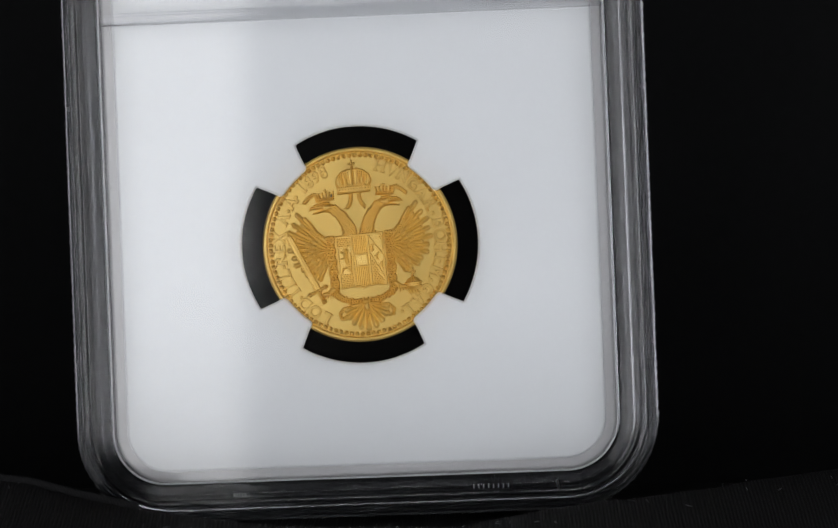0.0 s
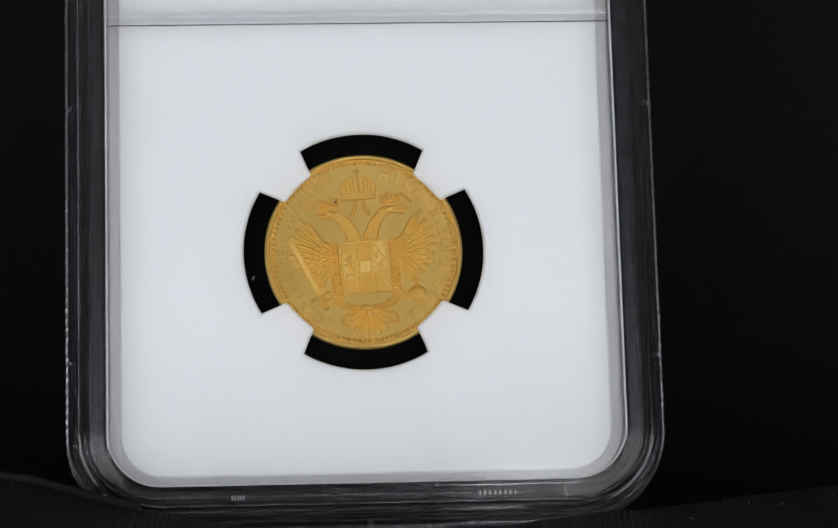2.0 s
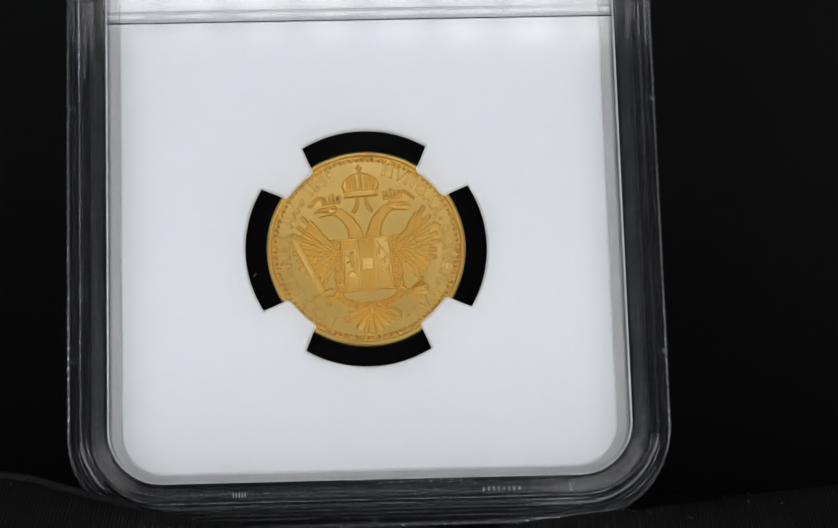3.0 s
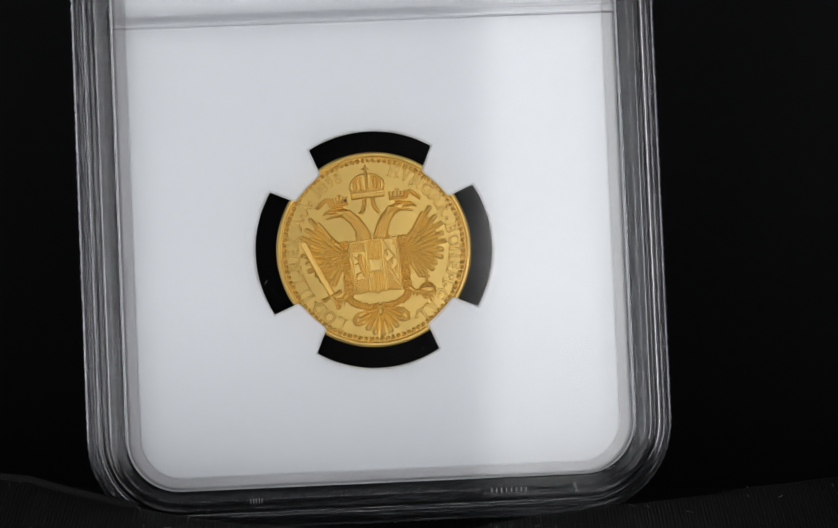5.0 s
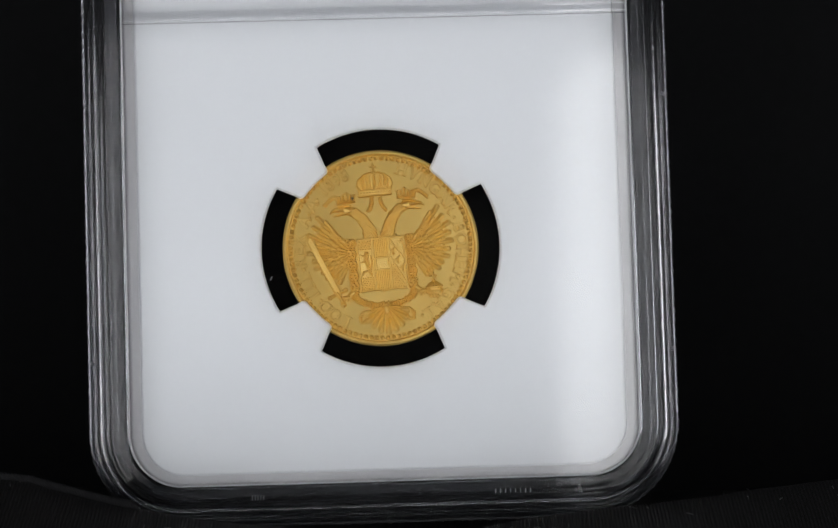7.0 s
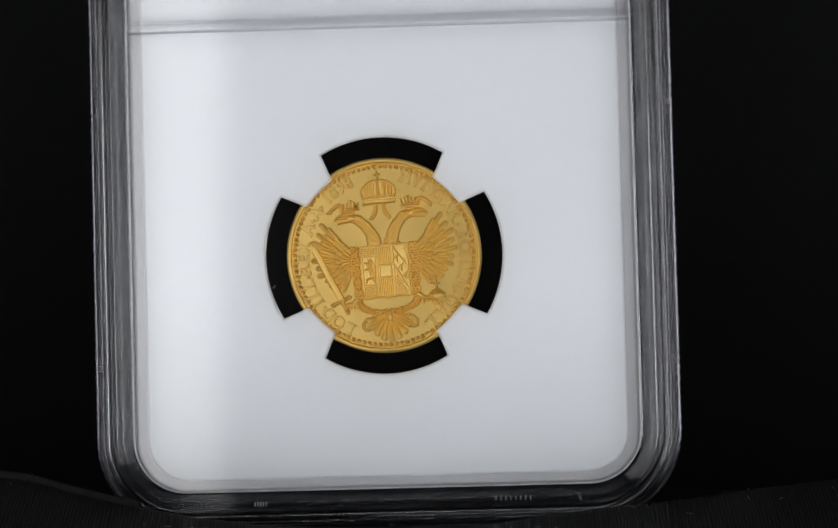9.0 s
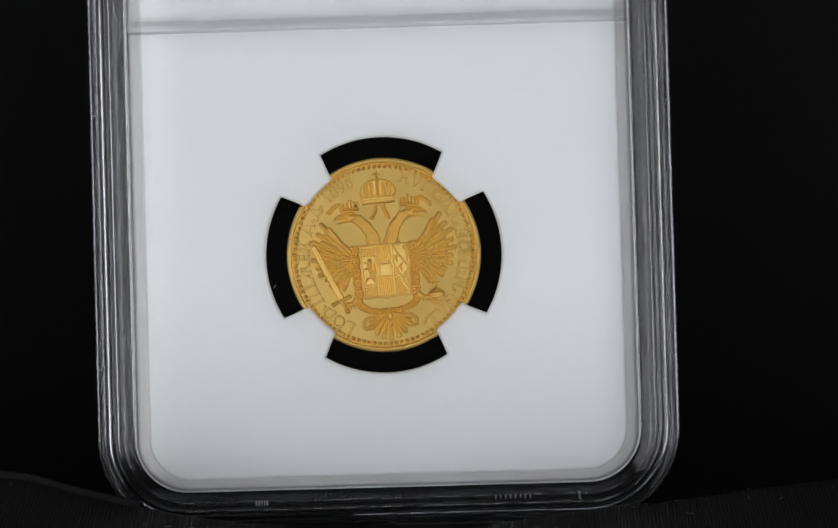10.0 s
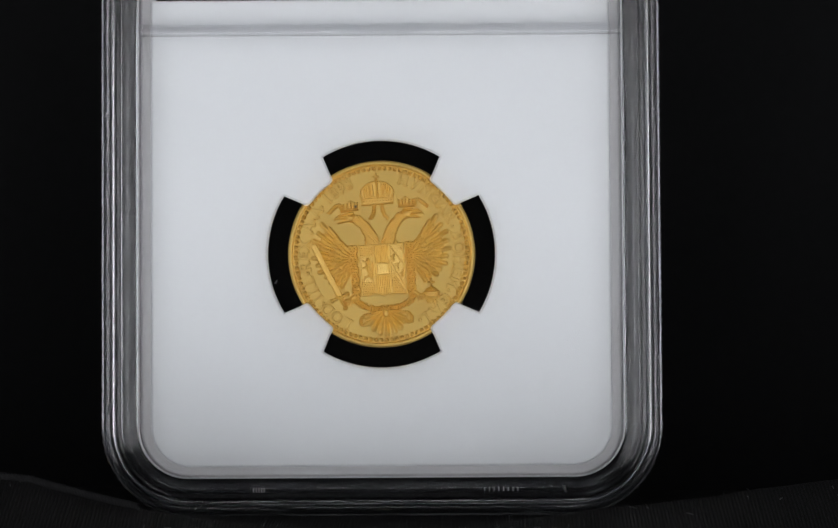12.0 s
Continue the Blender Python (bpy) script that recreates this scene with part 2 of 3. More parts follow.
def cloth_place(u, v):
    """A soft fold before the holder, and behind it the hollow in which the holder stands."""
    x = (u - 0.5) * 0.24
    s = (v - 0.30) * 0.09
    top = HC + crest(x)
    y = CREST_Y + s
    if s >= 0:
        hollow = min(0.0040, top - 0.0012)
        k = min(1.0, s / 0.0035)
        z = top + (hollow - top) * k * k * (3 - 2 * k)
    else:
        z = top - 0.30 * -s - 7.0 * s * s
    rough = 0.00030 * noise.noise(Vector((x * 70, y * 60, 0))) + 0.00012 * noise.noise(Vector((x * 300, y * 200, 4)))
    return (x, y, max(z + (rough if s < 0.002 else 0.0), -0.0025))


def cloth():
    root = grid_sheet("black_cloth", 300, 160, cloth_place, FOLD_CLOTH, uv=(0.24, 0.09))
    tagged(root, "folded black ribbed cloth under the coin holder", "cloth")
    # corded hem along one end of the crest
    cu = bpy.data.curves.new("hem", "CURVE")
    cu.dimensions, cu.bevel_depth, cu.bevel_resolution = "3D", 0.00022, 1
    for strand in range(3):
        s = cu.splines.new("POLY")
        n = 620
        s.points.add(n - 1)
        for i, p in enumerate(s.points):
            x = -0.085 + 0.058 * i / (n - 1)
            a = i * 0.62 + strand * math.pi * 2 / 3
            p.co = (x, CREST_Y - 0.0003 + 0.00022 * math.cos(a), HC + crest(x) + 0.0001 + 0.00022 * math.sin(a), 1)
    tmp = bpy.data.objects.new("tmp", cu)
    me = bpy.data.meshes.new_from_object(tmp)
    bpy.data.objects.remove(tmp)
    me.materials.clear()
    me.materials.append(CORD)
    hem = tagged(new("hem", me), "twisted black cord hem")
    hem.parent = root
    # stray lint fibres
    for k in range(34):
        x = random.uniform(-0.05, 0.05)
        bm = bmesh.new()
        y = CREST_Y - random.uniform(-0.0004, 0.004)
        z = cloth_place(x / 0.24 + 0.5, (y - CREST_Y) / 0.09 + 0.30)[2] + 0.00009
        l, a = random.uniform(0.0002, 0.0009), random.uniform(0, 3.1)
        pts = [Vector((x + l * (t - 0.5) * math.cos(a), y, z + l * (t - 0.5) * math.sin(a) * 0.5 + 0.0001 * t * (1 - t))) for t in (0, 0.33, 0.66, 1)]
        w = Vector((0.000012, 0.000012, 0.000016))
        quads = [[bm.verts.new(p + Vector((sx * w.x, 0, sz * w.z))) for sx, sz in ((-1, -1), (1, -1), (1, 1), (-1, 1))] for p in pts]
        for q, r in zip(quads, quads[1:]):
            for i in range(4):
                bm.faces.new((q[i], q[(i + 1) % 4], r[(i + 1) % 4], r[i]))
        part("lint", bm, DUST, root)
    return root


# ---- lamps ----
def softbox(side, inner, outer, low, high, dist):
    """A rectangular softbox beside the lens; angles in degrees as seen from the coin."""
    root = new("softbox")
    d = dist
    x0, x1 = sorted((side * d * math.tan(radians(inner)), side * d * math.tan(radians(outer))))
    z0, z1 = HC + d * math.tan(radians(low)), HC + d * math.tan(radians(high))
    y = -d
    bm = bmesh.new()
    pts = rounded(x0, x1, z0, z1, 0.018, 0, 8)
    bm.faces.new([bm.verts.new((x, y, z)) for x, z in pts])
    part("diffuser", bm, DIFFUSER, root, "glowing white diffuser cloth")
    bm = bmesh.new()
    front = [bm.verts.new((x, y - 0.004, z)) for x, z in rounded(x0 - 0.006, x1 + 0.006, z0 - 0.006, z1 + 0.006, 0.015, 0, 6)]
    lip = [bm.verts.new((x, y + 0.004, z)) for x, z in rounded(x0 - 0.006, x1 + 0.006, z0 - 0.006, z1 + 0.006, 0.015, 0, 6)]
    lip2 = [bm.verts.new((x, y + 0.004, z)) for x, z in rounded(x0 - 0.001, x1 + 0.001, z0 - 0.001, z1 + 0.001, 0.012, 0, 6)]
    cx, cz = (x0 + x1) / 2, (z0 + z1) / 2
    back = [bm.verts.new((cx + (v.co.x - cx) * 0.3, y - 0.25, cz + (v.co.z - cz) * 0.3)) for v in front]
    n = len(front)
    for a, b in ((lip2, lip), (lip, front), (front, back)):
        for i in range(n):
            bm.faces.new((a[i], a[(i + 1) % n], b[(i + 1) % n], b[i]))
    bm.faces.new(back)
    part("housing", bm, HOUSING, root)
    bm = bmesh.new()
    box(bm, (cx - 0.012, y - 0.24, -0.73), (cx + 0.012, y - 0.216, cz), 0.004)
    part("pole", bm, STEEL, root)
    bm = bmesh.new()
    box(bm, (cx - 0.16, y - 0.38, -0.75), (cx + 0.16, y - 0.08, -0.73), 0.004)
    part("base_plate", bm, STEEL, root)
    return tagged(root, "black softbox on a stand with a glowing white diffuser", "studio lamp", "studio lamps")


def tube_lamp():
    """A bank of short upright light tubes hung above the lens."""
    root = new("tube_lamp")
    for k in range(14):
        c, w, h = Vector((-0.113 + 0.020 * k, -0.445, HC + 0.275)), 0.0084, 0.110
        bm = bmesh.new()
        pts = rounded(c.x - w, c.x + w, c.z, c.z + h, w * 0.98, 0, 8)
        a = [bm.verts.new((x, c.y, z)) for x, z in pts]
        b = [bm.verts.new((c.x + (x - c.x) * 0.9, c.y - 0.006, z)) for x, z in pts]
        bm.faces.new(a)
        for i in range(len(a)):
            bm.faces.new((a[i], a[(i + 1) % len(a)], b[(i + 1) % len(a)], b[i]))
        part("light_tube", bm, TUBE, root)
    bm = bmesh.new()
    box(bm, (-0.14, -0.472, 0.292), (0.18, -0.4512, 0.42), 0.004)
    part("housing", bm, HOUSING, root)
    for x in (-0.1, 0.16):
        bm = bmesh.new()
        box(bm, (x - 0.004, -0.466, 0.42), (x + 0.004, -0.458, 1.75))
        part("hanger", bm, STEEL, root)
    return tagged(root, "bank of small glowing white light tubes in a black housing", "studio lamp", "studio lamps")


softbox(1, 7.97, 62, -32, 15.4, 0.55)
softbox(-1, 9.8, 62, -32, 15.6, 0.55)
tube_lamp()

# ---- coin holder ----
RECT = (-25.7 * MM, 25.6 * MM, -23.65 * MM, 51.5 * MM)      # pocket of the holder
POCKET_R = 5.2 * MM


def gap_outline():
    """Opening round the coin: four black gaps between four gripping prongs."""
    pts = []

    def at(r, a):
        pts.append((r * MM * math.cos(radians(a)), r * MM * math.sin(radians(a))))
    for q in range(4):
        c = 90 * q
        for i in range(21):
            at(12.15, c - 31 + 62 * i / 20)
        d = c + 45
        # prong: side, rounded nose, side
        at(10.2, d - 12.4)
        nose = [(9.75, -12.3), (9.55, -11.9), (9.42, -11.0), (9.35, -9.6), (9.32, -6), (9.31, -3), (9.31, 0)]
        for r, a in nose + [(r, -a) for r, a in nose[-2::-1]]:
            at(r, d + a)
        at(10.2, d + 12.4)
    return pts


def rounded_insert(x0, x1, z0, z1):
    """Wide corners below, tight corners above."""
    low = rounded(x0, x1, z0, z1, 4.3 * MM)
    n = len(low) // 2
    return rounded(x0, x1, z0, z1, 0.4 * MM)[:n] + low[n:]


def spaced(pts, count):
    """The given number of points at even steps along a closed outline."""
    p = np.array(pts + pts[:1])
    run = np.concatenate([[0], np.cumsum(np.hypot(*np.diff(p, axis=0).T))])
    s = np.linspace(0, run[-1], count, endpoint=False)
    return list(zip(np.interp(s, run, p[:, 0]), np.interp(s, run, p[:, 1])))


def holder():
    root = new("coin_holder")
    tagged(root, "clear plastic coin holder with a white insert, standing on black cloth", "coin holder")
    x0, x1, z0, z1 = RECT
    top = 27.35 * MM
    # white insert, its border on an added ring, grey in place of edge shade
    plate([rounded_insert(x0 + 1.0 * MM, x1 - 1.0 * MM, z0 + 0.95 * MM, top), gap_outline()], 0.35 * MM, 0.7 * MM, 0.32 * MM, WHITE, "insert", root,
          "matt white insert with four gripping prongs", 5)
    border_shade = ring([(-1.6 * MM, -0.5 * MM), (-1.6 * MM, 0.17 * MM), (-0.9 * MM, 0.18 * MM), (-0.3 * MM, 0.28 * MM), (0.0, 0.5 * MM), (0.0, -0.5 * MM)], RECT, POCKET_R)
    part("border_shade", border_shade, BORDER_SHADE, root, "added grey ring round the insert, its colour standing in for shade", smooth=True)
    plate([rounded(x0 + 0.2 * MM, x1 - 0.2 * MM, 28.0 * MM, z1 - 0.2 * MM, 1.5 * MM)], 0.1 * MM, 0.3 * MM, 0.03 * MM, PAPER, "label", root, "white paper label")
    bm = bmesh.new()
    box(bm, (x0, 1.7 * MM, z0), (x1, 2.1 * MM, z1))
    part("backing", bm, BLACK, root, "black backing card")
    # front window
    bm = bmesh.new()
    for d in (2.0, 0.9):
        bm.faces.new([bm.verts.new((x, -d * MM, z)) for x, z in rounded(*RECT, POCKET_R, -0.03 * MM)])
    window = part("window", bm, PANE, root, "clear flat window")
    window.visible_shadow = False
    # stepped clear rim
    prof = [(0.02, -2.4), (0.0, 0.2), (0.0, 2.3), (0.03, 2.48), (0.08, 2.507), (0.13, 2.526), (0.19, 2.537), (0.25, 2.52), (0.3, 2.48), (1.12, 2.48), (1.15, 2.53), (1.20, 2.557),
            (1.25, 2.576), (1.30, 2.585), (1.36, 2.57), (1.38, 2.6), (1.95, 2.61), (1.98, 2.70), (2.04, 2.732), (2.10, 2.756), (2.17, 2.768), (2.24, 2.74), (2.32, 2.6), (2.38, 2.4),
            (2.5, 2.26), (2.56, 2.292), (2.64, 2.318), (2.7, 2.05), (2.95, 2.0), (3.02, 1.7), (3.2, 1.40), (3.26, 1.43), (3.34, 1.455), (3.42, 1.1), (3.55, 0.9), (3.62, 0.94), (3.68, 0.955),
            (3.75, 0.5), (3.92, 0.1), (4.05, -0.2), (4.1, -0.8), (4.0, -2.6), (3.6, -3.2), (2.9, -3.3), (2.7, -2.9), (2.2, -2.9), (1.9, -3.35), (0.4, -3.2)]
    # fine moulding lines between the steps of the front
    lines = []
    for (a, b), (c, d) in zip(prof, prof[1:]):
        lines.append((a, b))
        if a < 4.0 and b > 0 and math.hypot(c - a, d - b) > 0.16:
            k = int(math.hypot(c - a, d - b) / 0.09)
            for i in range(1, k):
                o = 0.009 * (-1) ** i * (0.5 + 0.5 * math.sin(7.3 * a + 3.1 * i))
                lines.append((a + (c - a) * i / k, b + (d - b) * i / k + o))
    lines.append(prof[-1])
    part("rim", ring([(a * MM, b * MM) for a, b in lines], RECT, POCKET_R), PLASTIC, root, "clear stepped plastic rim")
    # ragged frosted lip where the rim meets the window, its highlight painted pale
    lip = ring([(0.0, 2.30 * MM), (0.015 * MM, 2.55 * MM), (0.10 * MM, 2.59 * MM), (0.14 * MM, 2.55 * MM), (0.14 * MM, 2.30 * MM)], RECT, POCKET_R)
    part("inner_lip_glint", lip, LIP_GLINT, root, "frosted inner lip, pale to paint the bright glint along it")
    # blistered weld band under the inner steps of the rim
    bm = bmesh.new()
    bands = [[bm.verts.new((x + 0.05 * MM * noise.noise(Vector((x * 1500, z * 420, o))), -(d + 0.07 * noise.noise(Vector((x * 2200, z * 700, o * 3.0)))) * MM, z + 0.05 * MM * noise.noise(Vector((x * 420, z * 1500, o + 5)))))
              for x, z in spaced(rounded(*RECT, POCKET_R, o * MM, 24), 1180)] for o, d in ((0.5, 1.9), (0.72, 2.1), (0.95, 1.95), (1.2, 2.15), (1.45, 2.0), (1.72, 1.9))]
    for a, b in zip(bands, bands[1:]):
        for i in range(len(a)):
            bm.faces.new((a[i], a[(i + 1) % len(a)], b[(i + 1) % len(a)], b[i]))
    part("weld_band", bm, WELD, root, "blistered clear weld band", smooth=True)
    # knurled weld seam round the edge
    bm = bmesh.new()
    base = rounded(*RECT, POCKET_R, 4.02 * MM, 60)
    dense = []
    for (ax, az), (bx, bz) in zip(base, base[1:] + base[:1]):
        k = max(1, int(math.hypot(bx - ax, bz - az) / (0.12 * MM)))
        dense += [(ax + (bx - ax) * i / k, az + (bz - az) * i / k) for i in range(k)]
    loops, run_len = [[], [], [], []], 0.0
    n = len(dense)
    for i, (x, z) in enumerate(dense):
        px, pz = dense[i - 1]
        qx, qz = dense[(i + 1) % n]
        tx, tz = qx - px, qz - pz
        l = math.hypot(tx, tz)
        nx, nz = tz / l, -tx / l
        run_len += math.hypot(x - px, z - pz) if i else 0
        o = (0.24 + 0.16 * abs(math.sin(run_len / (1.02 * MM) * math.pi)) + 0.05 * noise.noise(Vector((x * 900, z * 900, 0)))) * MM
        for loop, (k, d) in zip(loops, ((0.0, -0.5), (1.0, -0.75), (1.0, -1.25), (0.0, -1.5))):
            loop.append(bm.verts.new((x + nx * o * k, -d * MM, z + nz * o * k)))
    for a, b in zip(loops, loops[1:]):
        for i in range(n):
            bm.faces.new((a[i], a[(i + 1) % n], b[(i + 1) % n], b[i]))
    part("weld_seam", bm, SEAM, root, "knurled frosted weld seam", smooth=True)
    # clear bar across the face
    bm = bmesh.new()
    prof = [(24.55, 1.88), (24.5, 2.15), (24.35, 2.25), (24.1, 2.2), (23.7, 2.2), (23.45, 2.25), (23.3, 2.15), (23.25, 1.88)]
    ends = [[bm.verts.new((x, -(d + 0.15) * MM, z * MM)) for z, d in prof] for x in (x0, x1)]
    for i in range(len(prof)):
        k = (i + 1) % len(prof)
        bm.faces.new((ends[0][i], ends[0][k], ends[1][k], ends[1][i]))
    bm.faces.new(ends[0])
    bm.faces.new(ends[1])
    part("crossbar", bm, BAR, root, "clear moulded bar across the window")
    # alignment pins in the rim
    for x, z in ((-29.45, 15.1), (-29.45, -11.0), (29.4, 15.05), (29.4, -11.15), (0.1, -27.1)):
        bm = bmesh.new()
        revolve_disc(bm, 0.28 * MM, -0.1 * MM, 0.8 * MM, 16)
        bmesh.ops.translate(bm, verts=bm.verts, vec=(x * MM, 0, z * MM))
        part("pin", bm, SEAM, root)
    # moulded ticks in the lower rim
    for x, w, h, a in [(19.3, 0.16, 0.75, -12)] + [(-13.6 + 0.28 * k, 0.05, 0.45, 0) for k in range(5)] + [(10.8 + 0.5 * k, 0.06, 0.4, 0) for k in range(8)]:
        bm = bmesh.new()
        box(bm, (-w / 2 * MM, -0.05 * MM, -h / 2 * MM), (w / 2 * MM, 0.05 * MM, h / 2 * MM), 0.02 * MM)
        bmesh.ops.rotate(bm, verts=bm.verts, matrix=Matrix.Rotation(radians(a), 3, "Y"))
        bmesh.ops.translate(bm, verts=bm.verts, vec=(x * MM, -2.86 * MM, -25.05 * MM))
        part("moulded_tick", bm, TICK, root)
    # specks of dust on the window
    for x, z, l, a in ((-12.0, 14.8, 0.5, 80), (18.9, 11.9, 0.22, 30), (-11.2, -3.0, 0.45, 120), (22.5, -19.0, 0.2, 0), (14.0, -20.5, 0.15, 40), (-17.0, -23.2, 0.3, 5), (8.0, 20.0, 0.18, 60)):
        bm = bmesh.new()
        box(bm, (-l / 2 * MM, -0.02 * MM, -0.03 * MM), (l / 2 * MM, 0.02 * MM, 0.03 * MM), 0.01 * MM)
        bmesh.ops.rotate(bm, verts=bm.verts, matrix=Matrix.Rotation(radians(a), 3, "Y"))
        bmesh.ops.translate(bm, verts=bm.verts, vec=(x * MM, -2.02 * MM, z * MM))
        part("dust_speck", bm, DUST, root)
    return root


# ---- coin ----
COIN_TURN = 4.0


def relief():
    """Height of the coin's face, in mm, on a square grid of points."""
    n = 860
    g = np.linspace(-10.05, 10.05, n)
    X, Y = np.meshgrid(g, g)
    Hm = np.zeros_like(X)
    R = np.hypot(X, Y)
    rng = np.random.RandomState(7)

    def window(x0, x1, y0, y1):
        i0, i1 = np.searchsorted(g, (x0, x1))
        j0, j1 = np.searchsorted(g, (y0, y1))
        return slice(max(j0 - 1, 0), j1 + 1), slice(max(i0 - 1, 0), i1 + 1)

    def stroke(ax, ay, bx, by, r, h, r2=None, base=None, shaft=0.0, barbs=0.0):
        """A rounded ridge; with a base it lies over what was there, and may have a shaft and barbs like a feather."""
        r2 = r if r2 is None else r2
        k = max(r, r2)
        w = window(min(ax, bx) - k, max(ax, bx) + k, min(ay, by) - k, max(ay, by) + k)
        x, y = X[w], Y[w]
        dx, dy = bx - ax, by - ay
        ln = math.hypot(dx, dy) + 1e-9
        t = ((x - ax) * dx + (y - ay) * dy) / ln ** 2
        tc = np.clip(t, 0, 1)
        rad = r + (r2 - r) * tc
        d = np.hypot(x - ax - tc * dx, y - ay - tc * dy) / rad
        z = h * np.clip(1 - d * d, 0, 1)
        if shaft:
            side = np.abs((x - ax) * dy - (y - ay) * dx) / ln
            z = z + shaft * np.clip(1 - side / 0.07, 0, 1) * (t < 0.9)
            z = z - barbs * (0.5 + 0.5 * np.cos(2 * math.pi * (t * ln - side * 0.9) / 0.17)) * (d < 0.85)
        if base is None:
            Hm[w] = np.maximum(Hm[w], z)
        else:
            Hm[w] = np.where(d < 1, base + z, Hm[w])

    def oval(cx, cy, rx, ry, h, turn=0.0, base=None):
        c, s = math.cos(radians(turn)), math.sin(radians(turn))
        k = max(rx, ry)
        w = window(cx - k, cx + k, cy - k, cy + k)
        u, v = (X[w] - cx) * c + (Y[w] - cy) * s, -(X[w] - cx) * s + (Y[w] - cy) * c
        q = 1 - (u / rx) ** 2 - (v / ry) ** 2
        z = h * np.clip(q, 0, 1)
        Hm[w] = np.maximum(Hm[w], z) if base is None else np.where(q > 0, base + z, Hm[w])

    def hoop(cx, cy, r, w, h, ry=None, base=0.0):
        k = r / (ry or r)
        b = window(cx - r - w, cx + r + w, cy - (ry or r) - w, cy + (ry or r) + w)
        d = (np.hypot(X[b] - cx, (Y[b] - cy) * k) - r) / w
        Hm[b] = np.where(np.abs(d) < 1, base + h * np.clip(1 - d * d, 0, 1), Hm[b])

    def groove(ax, ay, bx, by, r, amount):
        w = window(min(ax, bx) - r, max(ax, bx) + r, min(ay, by) - r, max(ay, by) + r)
        dx, dy = bx - ax, by - ay
        t = np.clip(((X[w] - ax) * dx + (Y[w] - ay) * dy) / (dx * dx + dy * dy + 1e-9), 0, 1)
        d = np.hypot(X[w] - ax - t * dx, Y[w] - ay - t * dy) / r
        Hm[w] = np.maximum(Hm[w] - amount * np.sqrt(np.clip(1 - d * d, 0, 1)), 0)

    def run(pts, r, h, r2=None, base=None):
        for i, (a, b) in enumerate(zip(pts, pts[1:])):
            ra = r if r2 is None else r + (r2 - r) * i / (len(pts) - 1)
            rb = r if r2 is None else r + (r2 - r) * (i + 1) / (len(pts) - 1)
            stroke(*a, *b, ra, h, rb, base)

    def rope(pts, r, h, pitch=0.2):
        """A twisted ribbon: slanting strands laid along a line."""
        for a, b in zip(pts, pts[1:]):
            dx, dy = b[0] - a[0], b[1] - a[1]
            ln = math.hypot(dx, dy)
            tx, ty = dx / ln, dy / ln
            for i in range(int(ln / pitch) + 1):
                cx, cy = a[0] + tx * i * pitch, a[1] + ty * i * pitch
                stroke(cx - ty * r - tx * 0.06, cy + tx * r - ty * 0.06, cx + ty * r + tx * 0.06, cy - tx * r + ty * 0.06, pitch * 0.46, h)

    for m in (-1, 1):
        # wing: long flight feathers, then two rows of coverts and small scales over their roots
        def fan(count, f0, f1, lo, hi, w, h, base, shaft, barbs, stagger=0.0):
            for k in range(count):
                f = f0 + (f1 - f0) * k / (count - 1)
                a = radians(53 - 117 * f)
                reach = 5.2 - 1.9 * f - 0.1 * f * f + stagger * (k % 2)
                lx, ly = math.cos(a), math.sin(a)
                sag = 0.35 * (0.5 - f)
                pts = [(m * (3.0 + reach * t * lx + sag * (t - lo) * ly), -0.35 + reach * t * ly - sag * (t - lo) * lx) for t in (lo, hi)]
                stroke(*pts[0], *pts[1], w * 0.85, h, w, base, shaft, barbs)
        # ground of the wing
        run([(m * 3.2, -0.6), (m * 4.0, 0.4), (m * 4.8, 1.8)], 0.9, 0.09, 0.5)
        run([(m * 3.4, -0.8), (m * 4.7, -0.6)], 1.2, 0.09, 0.8)
        fan(11, 0.0, 1.0, 0.50, 0.98, 0.245, 0.13, 0.04, 0.05, 0.025, -0.22)
        fan(10, 0.04, 0.96, 0.42, 0.76, 0.24, 0.12, 0.07, 0.05, 0.025, 0.12)
        fan(9, 0.0, 1.0, 0.32, 0.56, 0.24, 0.13, 0.10, 0.04, 0.02, -0.1)
        fan(8, 0.02, 0.94, 0.22, 0.42, 0.235, 0.13, 0.13, 0.03, 0.0)
        fan(7, 0.05, 0.95, 0.12, 0.29, 0.23, 0.13, 0.15, 0.03, 0.0)
        # leading edge and its curl at the shoulder
        run([(m * 3.5, 0.75), (m * 3.95, 1.2), (m * 4.3, 1.55), (m * 4.75, 2.35), (m * 5.35, 3.2)], 0.25, 0.15, 0.16, 0.12)
        oval(m * 4.22, 1.42, 0.30, 0.26, 0.14, 30, 0.16)
        groove(m * 4.05, 1.42, m * 4.4, 1.42, 0.06, 0.1)
        # neck and head
        run([(m * 0.88, 1.0), (m * 1.05, 2.1), (m * 1.55, 3.1), (m * 2.35, 3.85), (m * 3.15, 4.15)], 0.72, 0.20, 0.46)
        oval(m * 3.15, 4.15, 0.78, 0.50, 0.27)
        for k in range(15):
            f = k / 14
            px, py = 0.90 + 1.55 * f ** 1.9, 1.05 + 2.85 * f ** 0.85
            w = 0.60 - 0.26 * f
            for j in range(5):
                s = (j - 2) / 2 + 0.12 * (-1) ** k
                ox, oy = s * w * (1.0 - 0.45 * f), -s * w * 0.75 * f
                q = rng.uniform(-0.06, 0.06, 2)
                x, y = px + ox + q[0], py + oy + q[1]
                lean = -0.10 - 0.22 * f
                stroke(m * (x - lean * 0.4), y + 0.16, m * (x + lean), y - 0.20, 0.125, 0.11, 0.035, 0.15 - 0.05 * abs(s))
